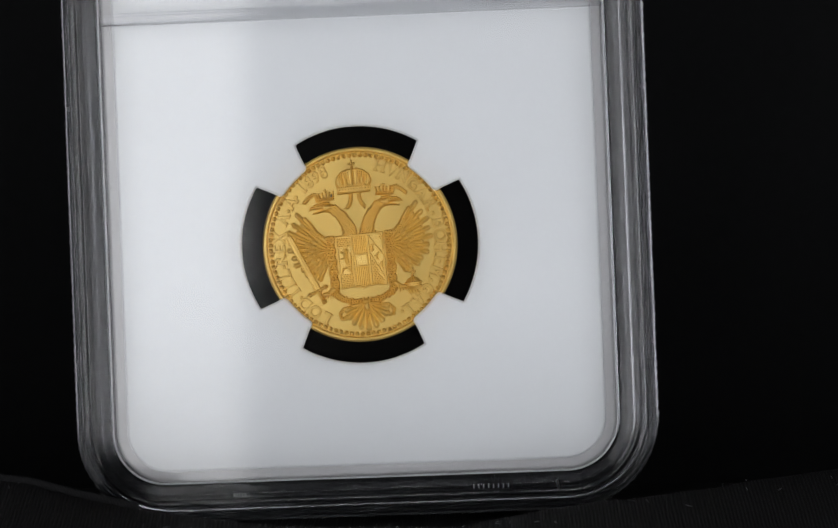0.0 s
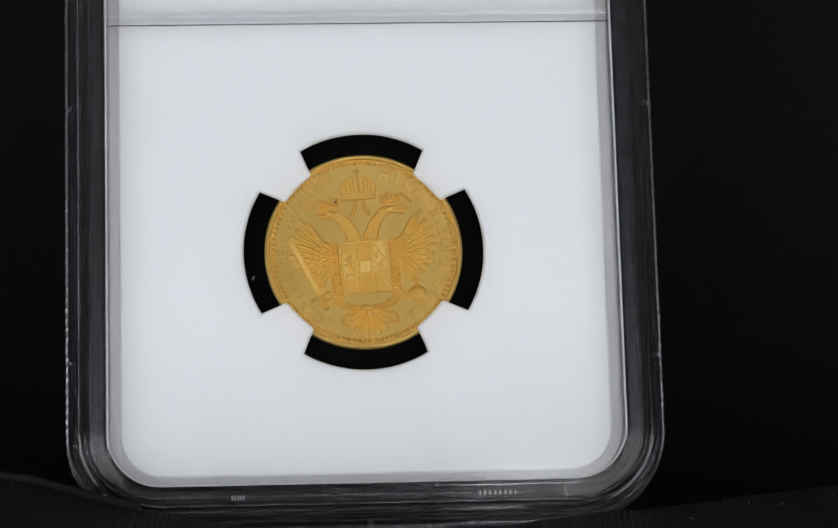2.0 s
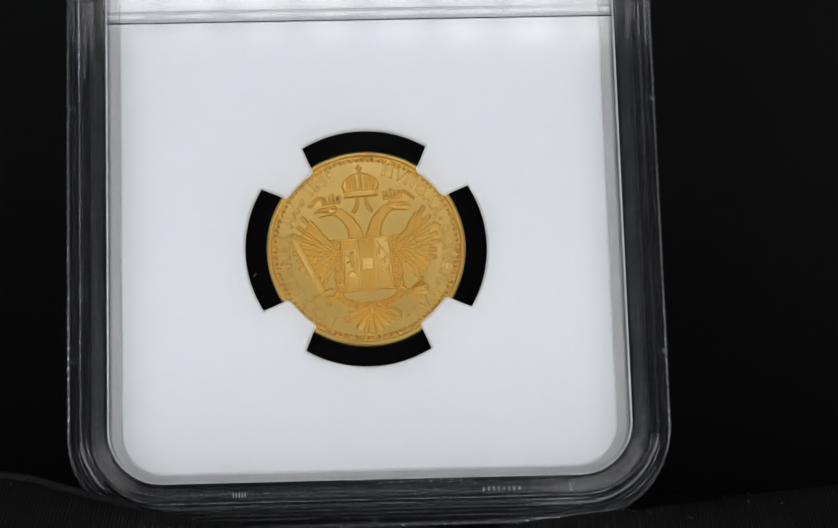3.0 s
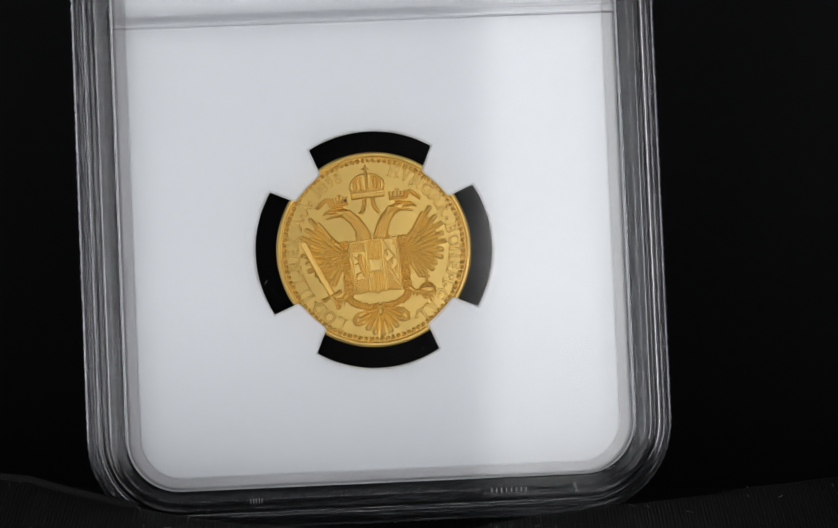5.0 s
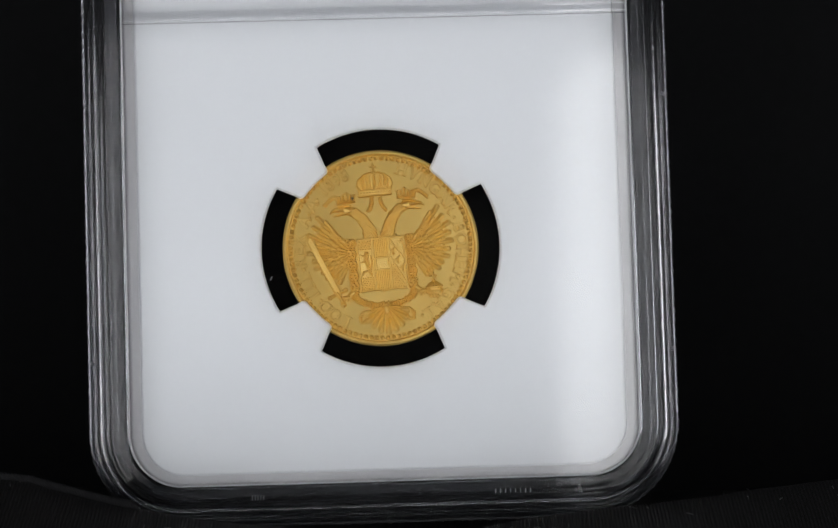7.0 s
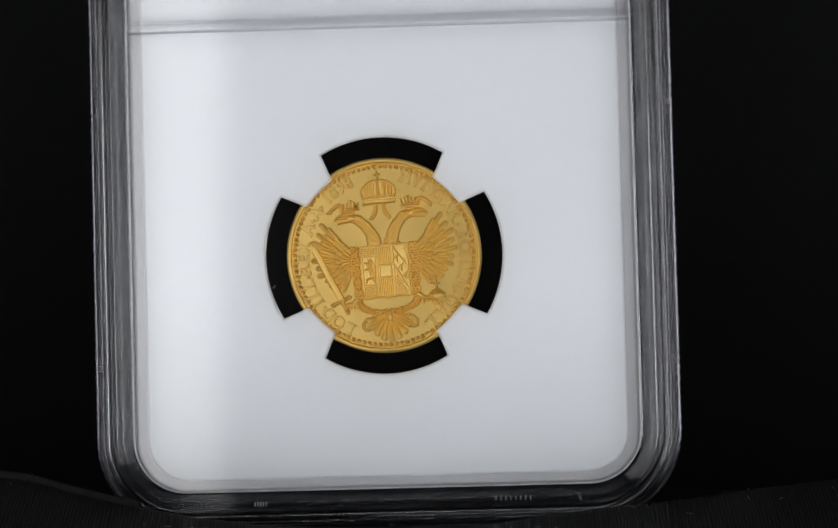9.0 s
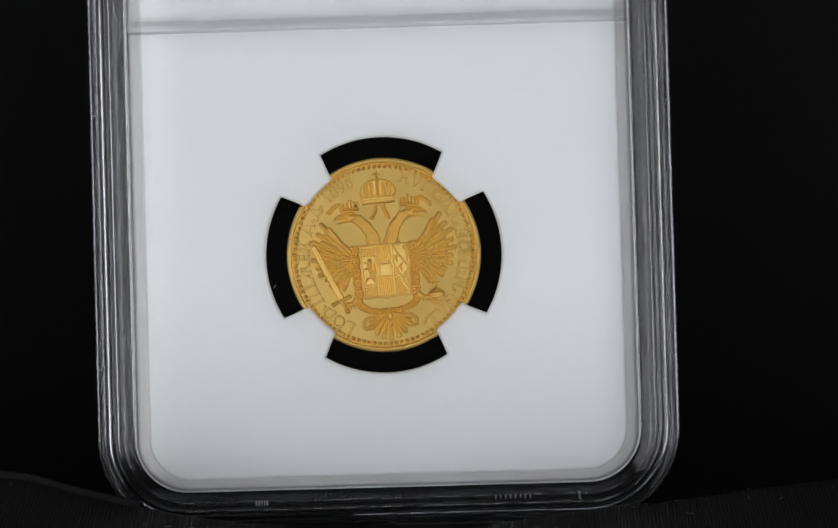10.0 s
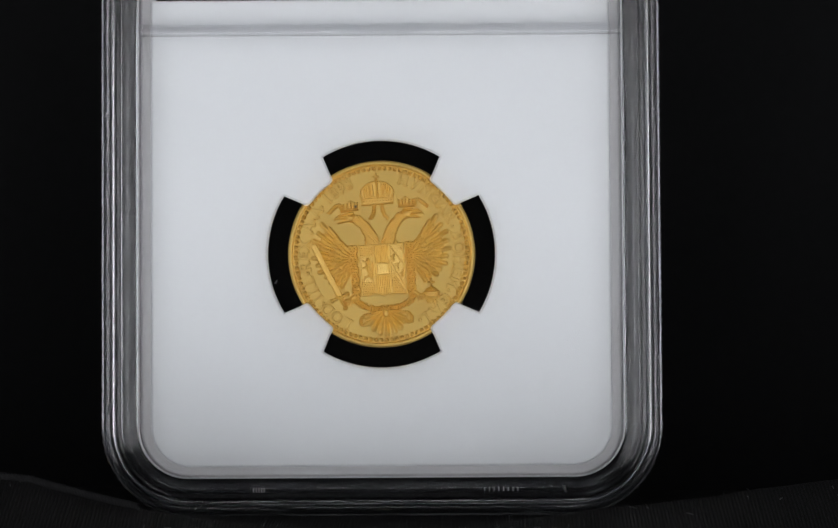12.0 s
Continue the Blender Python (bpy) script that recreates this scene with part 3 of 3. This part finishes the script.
        stroke(m * 3.6, 4.25, m * 4.55, 4.20, 0.25, 0.24, 0.13)
        stroke(m * 4.5, 4.22, m * 4.82, 3.98, 0.14, 0.22, 0.05)
        stroke(m * 3.45, 3.82, m * 4.45, 3.62, 0.15, 0.19, 0.06)
        run([(m * 2.75, 4.60), (m * 3.3, 4.62), (m * 3.85, 4.48), (m * 4.3, 4.42)], 0.085, 0.33)
        groove(m * 3.45, 3.98, m * 4.6, 3.92, 0.07, 0.2)
        hoop(m * 3.42, 4.30, 0.17, 0.06, 0.10, 0.12, 0.22)
        oval(m * 3.42, 4.30, 0.07, 0.06, 0.1, 0, 0.24)
        for k in range(5):
            stroke(m * (2.55 + 0.15 * k), 4.05 - 0.03 * k, m * (2.85 + 0.15 * k), 3.92 - 0.05 * k, 0.05, 0.31)
        # small crown
        stroke(m * 2.22, 4.95, m * 3.72, 4.86, 0.10, 0.24)
        stroke(m * 2.20, 5.13, m * 3.74, 5.04, 0.07, 0.22)
        for k in range(5):
            cx, cy = 2.28 + 0.34 * k, 5.24 - 0.02 * k
            stroke(m * cx, cy, m * (cx + 0.03 * (k - 2)), cy + 0.30, 0.13, 0.17, 0.06)
            oval(m * (cx + 0.04 * (k - 2)), cy + 0.40, 0.11, 0.10, 0.22)
        stroke(m * 2.98, 5.65, m * 2.98, 6.02, 0.06, 0.2)
        stroke(m * 2.80, 5.87, m * 3.16, 5.87, 0.06, 0.2)
        # ribbons of the crowns
        rope([(m * 0.42, 5.15), (m * 0.46, 4.65), (m * 0.66, 4.15), (m * 1.02, 3.75)], 0.13, 0.17)
        rope([(m * 3.85, 4.92), (m * 4.0, 5.5), (m * 4.35, 5.62)], 0.13, 0.17)
        rope([(m * 4.35, 5.58), (m * 4.85, 5.2), (m * 5.3, 4.78)], 0.13, 0.17)
        # collar links beside the shield
        for k in range(5):
            cy = 0.72 - 1.12 * k
            cx = 3.02 - 0.05 * max(0, k - 3)
            oval(m * cx, cy, 0.46, 0.44, 0.05, 0, 0.06)
            hoop(m * (cx - 0.2), cy, 0.20, 0.09, 0.12, 0.34, 0.12)
            hoop(m * (cx + 0.2), cy, 0.20, 0.09, 0.12, 0.34, 0.12)
            stroke(m * (cx - 0.42), cy, m * (cx + 0.42), cy, 0.07, 0.10, None, 0.17)
            for s in (-1, 1):
                oval(m * (cx + 0.22 * s), cy - 0.56, 0.2, 0.11, 0.12, 25 * s, 0.12)
            oval(m * cx, cy - 0.56, 0.10, 0.10, 0.16, 0, 0.14)
        # garland of links and leaves under the shield
        for k in range(6):
            a = radians(-4 - 16.5 * k)
            gx, gy = 3.05 * math.cos(a), -4.55 + 1.35 * math.sin(a)
            oval(m * gx, gy, 0.42, 0.26, 0.06, 0, 0.05)
            hoop(m * gx, gy, 0.26, 0.09, 0.14, 0.20, 0.12)
            oval(m * gx, gy, 0.10, 0.10, 0.12, 0, 0.15)
            b = a - radians(8)
            for s in (-1, 1):
                oval(m * (3.05 + 0.26 * s) * math.cos(b), -4.55 + (1.35 + 0.26 * s) * math.sin(b), 0.22, 0.10, 0.14, 40 * s + 60 * k, 0.10)
        # legs and claws
        run([(m * 3.2, -4.3), (m * 3.75, -4.75), (m * 4.2, -4.75)], 0.26, 0.15, 0.18, 0.08)
        for k in range(4):
            stroke(m * (3.55 + 0.22 * k), -4.75, m * (3.62 + 0.32 * k), -5.3 + 0.08 * k, 0.12, 0.2, 0.035)
        # tail: plumes with curled tips
        for k in range(5):
            a = radians(-90 + 19 * k)
            reach = 2.55 - 0.10 * k
            x1, y1 = reach * math.cos(a), -6.1 + reach * math.sin(a)
            if k or m > 0:
                stroke(m * 0.10 * k, -6.15, m * x1, y1, 0.12, 0.13, 0.28, 0.05, 0.06, 0.02)
            stroke(m * (0.12 + 0.08 * k), -6.05, m * (x1 * 0.55 + 0.2), -6.1 + (y1 + 6.1) * 0.5 + 0.2, 0.10, 0.13, 0.15, 0.13, 0.04)
        rope([(m * 1.7, -6.35), (m * 2.35, -6.45), (m * 2.78, -6.85)], 0.10, 0.16)
        rope([(m * 2.78, -6.85), (m * 2.72, -7.4), (m * 2.3, -7.5), (m * 2.05, -7.15)], 0.10, 0.16)
    oval(0, -6.35, 0.30, 0.45, 0.12, 0, 0.18)
    oval(0, -5.85, 0.34, 0.22, 0.14, 0, 0.14)
    # sword across one wing
    stroke(-7.15, 1.35, -4.75, -4.3, 0.30, 0.05, 0.32, 0.20)
    for s in (-1, 1):
        stroke(-7.15 + 0.24 * s, 1.35 + 0.10 * s, -4.75 + 0.24 * s, -4.3 + 0.10 * s, 0.065, 0.32)
    stroke(-7.1, 1.2, -4.8, -4.2, 0.05, 0.29)
    stroke(-5.62, -4.62, -4.02, -3.98, 0.15, 0.14, None, 0.14)
    for x, y in ((-5.66, -4.64), (-3.98, -3.96), (-4.85, -4.3)):
        oval(x, y, 0.23, 0.21, 0.14, 0, 0.16)
    stroke(-4.72, -4.45, -4.36, -5.25, 0.15, 0.14, None, 0.12)
    for k in range(4):
        stroke(-4.80 + 0.09 * k, -4.68 - 0.18 * k, -4.52 + 0.09 * k, -4.58 - 0.18 * k, 0.05, 0.3)
    oval(-4.30, -5.45, 0.26, 0.25, 0.16, 0, 0.12)
    # orb by the other
    oval(5.05, -4.62, 0.84, 0.74, 0.25)
    stroke(4.25, -4.46, 5.85, -4.46, 0.08, 0.31)
    stroke(4.28, -4.86, 5.82, -4.86, 0.07, 0.29)
    for k in range(6):
        oval(4.45 + 0.24 * k, -4.66, 0.09, 0.09, 0.31)
    groove(5.05, -4.4, 5.05, -3.9, 0.05, 0.08)
    oval(5.05, -3.82, 0.16, 0.12, 0.22)
    stroke(5.05, -3.75, 5.05, -3.05, 0.085, 0.2, 0.12)
    stroke(4.76, -3.38, 5.34, -3.38, 0.10, 0.2)
    for k in range(4):
        stroke(4.5 + 0.28 * k, -5.28 - 0.05 * (k % 2), 4.6 + 0.28 * k, -5.6, 0.11, 0.18, 0.05)
    # great crown: band, leaves, two mitre halves and the arch between them
    dome = (np.abs(X) < 1.70) & (Y > 5.5) & (Y < 7.75 - 0.26 * np.abs(X) ** 1.7)
    Hm[:] = np.where(dome, np.maximum(Hm, 0.12 + 0.06 * np.cos(X * 0.9)), Hm)
    for x, top in ((-1.35, 7.1), (-0.92, 7.45), (-0.52, 7.5), (0.52, 7.5), (0.92, 7.45), (1.35, 7.1)):
        stroke(x * 0.92, 6.3, x, top - 0.1, 0.17, 0.12, 0.14, 0.14)
    for x, top in ((-1.16, 7.4), (-0.72, 7.6), (0.72, 7.6), (1.16, 7.4)):
        for k in range(7):
            oval(x * (0.95 + 0.01 * k), 6.35 + (top - 6.35) * k / 6, 0.085, 0.085, 0.14, 0, 0.16)
    stroke(0, 6.2, 0, 7.75, 0.20, 0.10, 0.17, 0.17)
    for k in range(7):
        oval(0, 6.3 + 0.24 * k, 0.12, 0.10, 0.10, 0, 0.25)
    for m in (-1, 1):
        run([(m * 1.62, 6.1), (m * 1.80, 6.5), (m * 1.62, 7.05), (m * 1.1, 7.55), (m * 0.45, 7.78), (m * 0.1, 7.65)], 0.085, 0.28)
    stroke(-1.66, 5.42, 1.56, 5.42, 0.11, 0.28)
    stroke(-1.68, 5.98, 1.58, 5.98, 0.09, 0.27)
    for k in range(11):
        oval(-1.5 + 0.295 * k, 5.70, 0.115, 0.13, 0.28)
        oval(-1.6 + 0.315 * k, 6.18, 0.12, 0.15, 0.27)
    oval(0, 7.95, 0.17, 0.15, 0.24)
    stroke(0, 8.0, 0, 8.62, 0.075, 0.22, 0.11)
    stroke(-0.26, 8.36, 0.26, 8.36, 0.10, 0.22)
    # shield with its three fields
    low = -4.38 - 0.22 * np.clip(1 - np.abs(X) / 0.35, 0, 1) + 0.10 * np.clip(1 - np.abs(np.abs(X) - 1.1) / 0.8, 0, 1)
    field = (np.abs(X) < 2.40) & (Y < 1.08) & (Y > low)
    inner = (np.abs(X) < 2.26) & (Y < 0.94) & (Y > low + 0.14)
    Hm[:] = np.where(field, 0.29, Hm)
    Hm[:] = np.where(inner, 0.16, Hm)
    mid = inner & (np.abs(X) < 0.84)
    stripes = 0.20 + 0.035 * np.cos(X * 2 * math.pi / 0.185)
    Hm[:] = np.where(mid, np.where(np.abs(Y + 1.62) < 0.62, 0.18, stripes), Hm)
    Hm[:] = np.where(inner & (np.abs(np.abs(X) - 0.86) < 0.065), 0.29, Hm)
    Hm[:] = np.where(mid & (np.abs(np.abs(Y + 1.62) - 0.62) < 0.06), 0.28, Hm)
    Hm[:] = np.where(mid & (np.abs(np.abs(X) - 0.62) < 0.05) & (np.abs(Y + 1.62) < 0.6), 0.27, Hm)

    def studs(test):
        """Rows of small studs on a ground."""
        for j in range(28):
            for i in range(9):
                x, y = -2.14 + 0.27 * i + 0.135 * (j % 2), -4.1 + 0.185 * j
                for q in (x, x + 3.25):
                    if test(q, y):
                        oval(q, y, 0.105, 0.085, 0.12, 0, 0.15)
    studs(lambda x, y: -2.2 < x < -0.98 and (y > -0.1 and y < 0.85 or -4.15 < y < -2.85))
    studs(lambda x, y: 0.98 < x < 2.2 and (y > 0.75 - 2.3 * (x - 1.55) + 0.9 and y < 0.85 or -4.15 < y < -2.0 - 2.3 * (x - 1.55) - 0.75))
    for s in (-1, 1):
        a, b = (0.96, 0.80 if s > 0 else -1.05), (2.22, -1.2 if s > 0 else -3.6)
        stroke(*a, *b, 0.075, 0.29)
    # three small birds on the bend
    for x, y in ((1.2, -0.35), (1.6, -1.3), (2.0, -2.15)):
        oval(x, y, 0.13, 0.20, 0.14, 30, 0.17)
        for s in (-1, 1):
            stroke(x, y + 0.05, x + 0.24 * s, y + 0.22 * s + 0.1, 0.10, 0.13, 0.04, 0.16)
        stroke(x, y - 0.1, x + 0.05, y - 0.38, 0.07, 0.13, 0.10, 0.16)
    # lion in the first field
    run([(-1.25, -2.35), (-1.45, -1.7), (-1.6, -1.1), (-1.45, -0.55)], 0.24, 0.15, 0.20, 0.16)
    oval(-1.52, -0.48, 0.22, 0.20, 0.16, 0, 0.17)
    for ax, ay, bx, by in ((-1.55, -0.85, -2.05, -0.6), (-1.55, -1.25, -2.1, -1.35), (-1.35, -2.2, -1.95, -2.35), (-1.95, -2.35, -2.1, -2.7), (-1.2, -2.35, -1.15, -2.75), (-1.2, -2.0, -1.02, -1.4), (-1.02, -1.4, -1.12, -0.8)):
        stroke(ax, ay, bx, by, 0.115, 0.14, 0.07, 0.16)
    # serifs of the legend
    for ch, angle in LEGEND:
        feet, tops = SERIFS.get(ch, ((), ()))
        for x, y in [(q, 7.80) for q in feet] + [(q, 8.92) for q in tops]:
            t = radians(90 - angle)
            ex, ey = math.sin(t), -math.cos(t)
            cx, cy = y * math.cos(t) + x * ex, y * math.sin(t) + x * ey
            stroke(cx - 0.17 * ex, cy - 0.17 * ey, cx + 0.17 * ex, cy + 0.17 * ey, 0.075, 0.15)
    # worn grain of the raised parts
    grain = rng.normal(0, 1, (n, n))
    for _ in range(3):
        P = np.pad(grain, 1, mode="edge")
        grain = 0.2 * (grain + P[:-2, 1:-1] + P[2:, 1:-1] + P[1:-1, :-2] + P[1:-1, 2:])
    Hm += grain * 0.022 * np.clip(Hm / 0.1, 0, 1)
    # beads and rim
    a = np.arctan2(Y, X)
    step = 2 * math.pi / 103
    da = (a / step - np.round(a / step)) * step * 9.2
    Hm = np.maximum(Hm, 0.20 * np.clip(1 - (np.hypot(da, R - 9.2) / 0.235) ** 2, 0, 1))
    Hm = np.maximum(Hm, 0.22 * np.clip((R - 9.50) / 0.12, 0, 1))
    Hm = np.where(R > 9.86, 0.22 - 1.2 * (R - 9.86), Hm)
    # dished field, slightly wavy from the die
    Hm += 0.0001 * R * R + 0.004 * np.sin(X * 1.3 + 0.6) * np.cos(Y * 1.1)
    # a little wear
    P = np.pad(Hm, 1, mode="edge")
    Hm = 0.6 * Hm + 0.1 * (P[:-2, 1:-1] + P[2:, 1:-1] + P[1:-1, :-2] + P[1:-1, 2:])
    return g, X, Y, R, Hm


LEGEND = []
for word, first, last in (("HVNGAR", 20.5, 65.5), ("BOHEM", 80.5, 116), ("GAL", 129.5, 149.5), ("LOD", 210.5, 229), ("ILL", 239.5, 254), ("REX", 264.5, 281),
                          ("A", 294.5, 294.5), ("A", 307, 307), ("1898", 320, 339)):
    LEGEND += [(ch, first + (last - first) * (i / max(1, len(word) - 1))) for i, ch in enumerate(word)]
SERIFS = {"H": ((-0.4, 0.4), (-0.4, 0.4)), "V": ((), (-0.42, 0.42)), "N": ((-0.4,), (-0.4, 0.4)), "A": ((-0.44, 0.44), ()), "R": ((-0.36, 0.46), (-0.36,)),
          "B": ((-0.36,), (-0.36,)), "E": ((-0.3,), (-0.3,)), "M": ((-0.5, 0.5), (-0.5, 0.5)), "L": ((-0.25,), (-0.25,)), "I": ((0.0,), (0.0,)),
          "X": ((-0.4, 0.4), (-0.4, 0.4)), "D": ((-0.36,), (-0.36,)), "1": ((0.05,), ())}


def letter(ch, angle, parent, r=7.74, size=1.72):
    cu = bpy.data.curves.new("letter", "FONT")
    cu.body, cu.size, cu.align_x = ch, size * MM, "CENTER"
    cu.extrude, cu.bevel_depth, cu.bevel_resolution, cu.offset = 0.0, 0.09 * MM, 3, -0.02 * MM
    tmp = bpy.data.objects.new("tmp", cu)
    me = bpy.data.meshes.new_from_object(tmp)
    bpy.data.objects.remove(tmp)
    m = Matrix.Rotation(radians(-angle), 4, "Z") @ Matrix.Translation((0, r * MM, 0)) @ Matrix.Diagonal((0.9, 1, 1, 1))
    me.transform(Matrix.Rotation(radians(90), 4, "X") @ Matrix.Rotation(radians(COIN_TURN), 4, "Z") @ m)
    me.transform(Matrix.Translation((0, 0.235 * MM, 0)) @ Matrix.Diagonal((1, 1.7, 1, 1)))
    me.materials.clear()
    me.materials.append(GOLD)
    ob = new("letter", me)
    ob.parent = parent
    return ob


def coin():
    g, X, Y, R, Hm = relief()
    n = len(g)
    inside = R <= 10.0
    ids = -np.ones(X.shape, int)
    ids[inside] = np.arange(inside.sum())
    c, s = math.cos(radians(COIN_TURN)), math.sin(radians(COIN_TURN))
    xs, ys, hs = X[inside], Y[inside], Hm[inside]
    front = -0.05
    verts = np.stack([(xs * c - ys * s) * MM, -(front - 0.2 + 1.15 * hs) * MM, (xs * s + ys * c) * MM], 1)
    q = np.stack([ids[:-1, :-1], ids[:-1, 1:], ids[1:, 1:], ids[1:, :-1]], -1).reshape(-1, 4)
    q = q[(q >= 0).all(1)]
    me = bpy.data.meshes.new("coin")
    me.from_pydata(verts.tolist(), [], q.tolist())
    me.materials.append(GOLD)
    me.shade_smooth()
    root = new("coin")
    tagged(root, "gold coin struck with a crowned double-headed eagle, held in the insert", "coin")
    face = new("struck_face", me)
    face.parent = root
    # reeded edge and back
    bm = bmesh.new()
    k = 360
    loops = []
    for d, rr in ((0.02, 9.93), (-0.04, 10.0), (-1.05, 10.0), (-1.15, 9.9)):
        loops.append([bm.verts.new(((rr + 0.02 * (i % 2)) * MM * math.cos(2 * math.pi * i / k), -d * MM + 0.05 * MM, (rr + 0.02 * (i % 2)) * MM * math.sin(2 * math.pi * i / k))) for i in range(k)])
    for a, b in zip(loops, loops[1:]):
        for i in range(k):
            bm.faces.new((a[i], a[(i + 1) % k], b[(i + 1) % k], b[i]))
    bm.faces.new(loops[-1])
    part("edge", bm, GOLD, root)
    bm = bmesh.new()
    bmesh.ops.create_icosphere(bm, subdivisions=2, radius=0.16 * MM)
    bmesh.ops.scale(bm, verts=bm.verts, vec=(0.8, 0.4, 1.2))
    bmesh.ops.translate(bm, verts=bm.verts, vec=(-2.75 * MM, 0.06 * MM, 5.1 * MM))
    part("dark_spot", bm, INK, root, "small black spot")
    for ch, angle in LEGEND:
        letter(ch, angle, root)
    for a in (72.7, 122.8, 154, 234, 259.5, 301, 312.5):
        bm = bmesh.new()
        bmesh.ops.create_icosphere(bm, subdivisions=2, radius=0.2 * MM)
        bmesh.ops.scale(bm, verts=bm.verts, vec=(1, 0.75, 1))
        t = radians(a - COIN_TURN)
        bmesh.ops.translate(bm, verts=bm.verts, vec=(8.15 * MM * math.sin(t), 0.245 * MM, 8.15 * MM * math.cos(t)))
        part("stop", bm, GOLD, root)
    return root


black_cloth = cloth()
coin_holder = holder()
gold_coin = coin()


def motions():
    walk(coin_holder, HOLDER_ROWS)
    walk(gold_coin, HOLDER_ROWS)
    walk(black_cloth, CLOTH_ROWS)


motions()
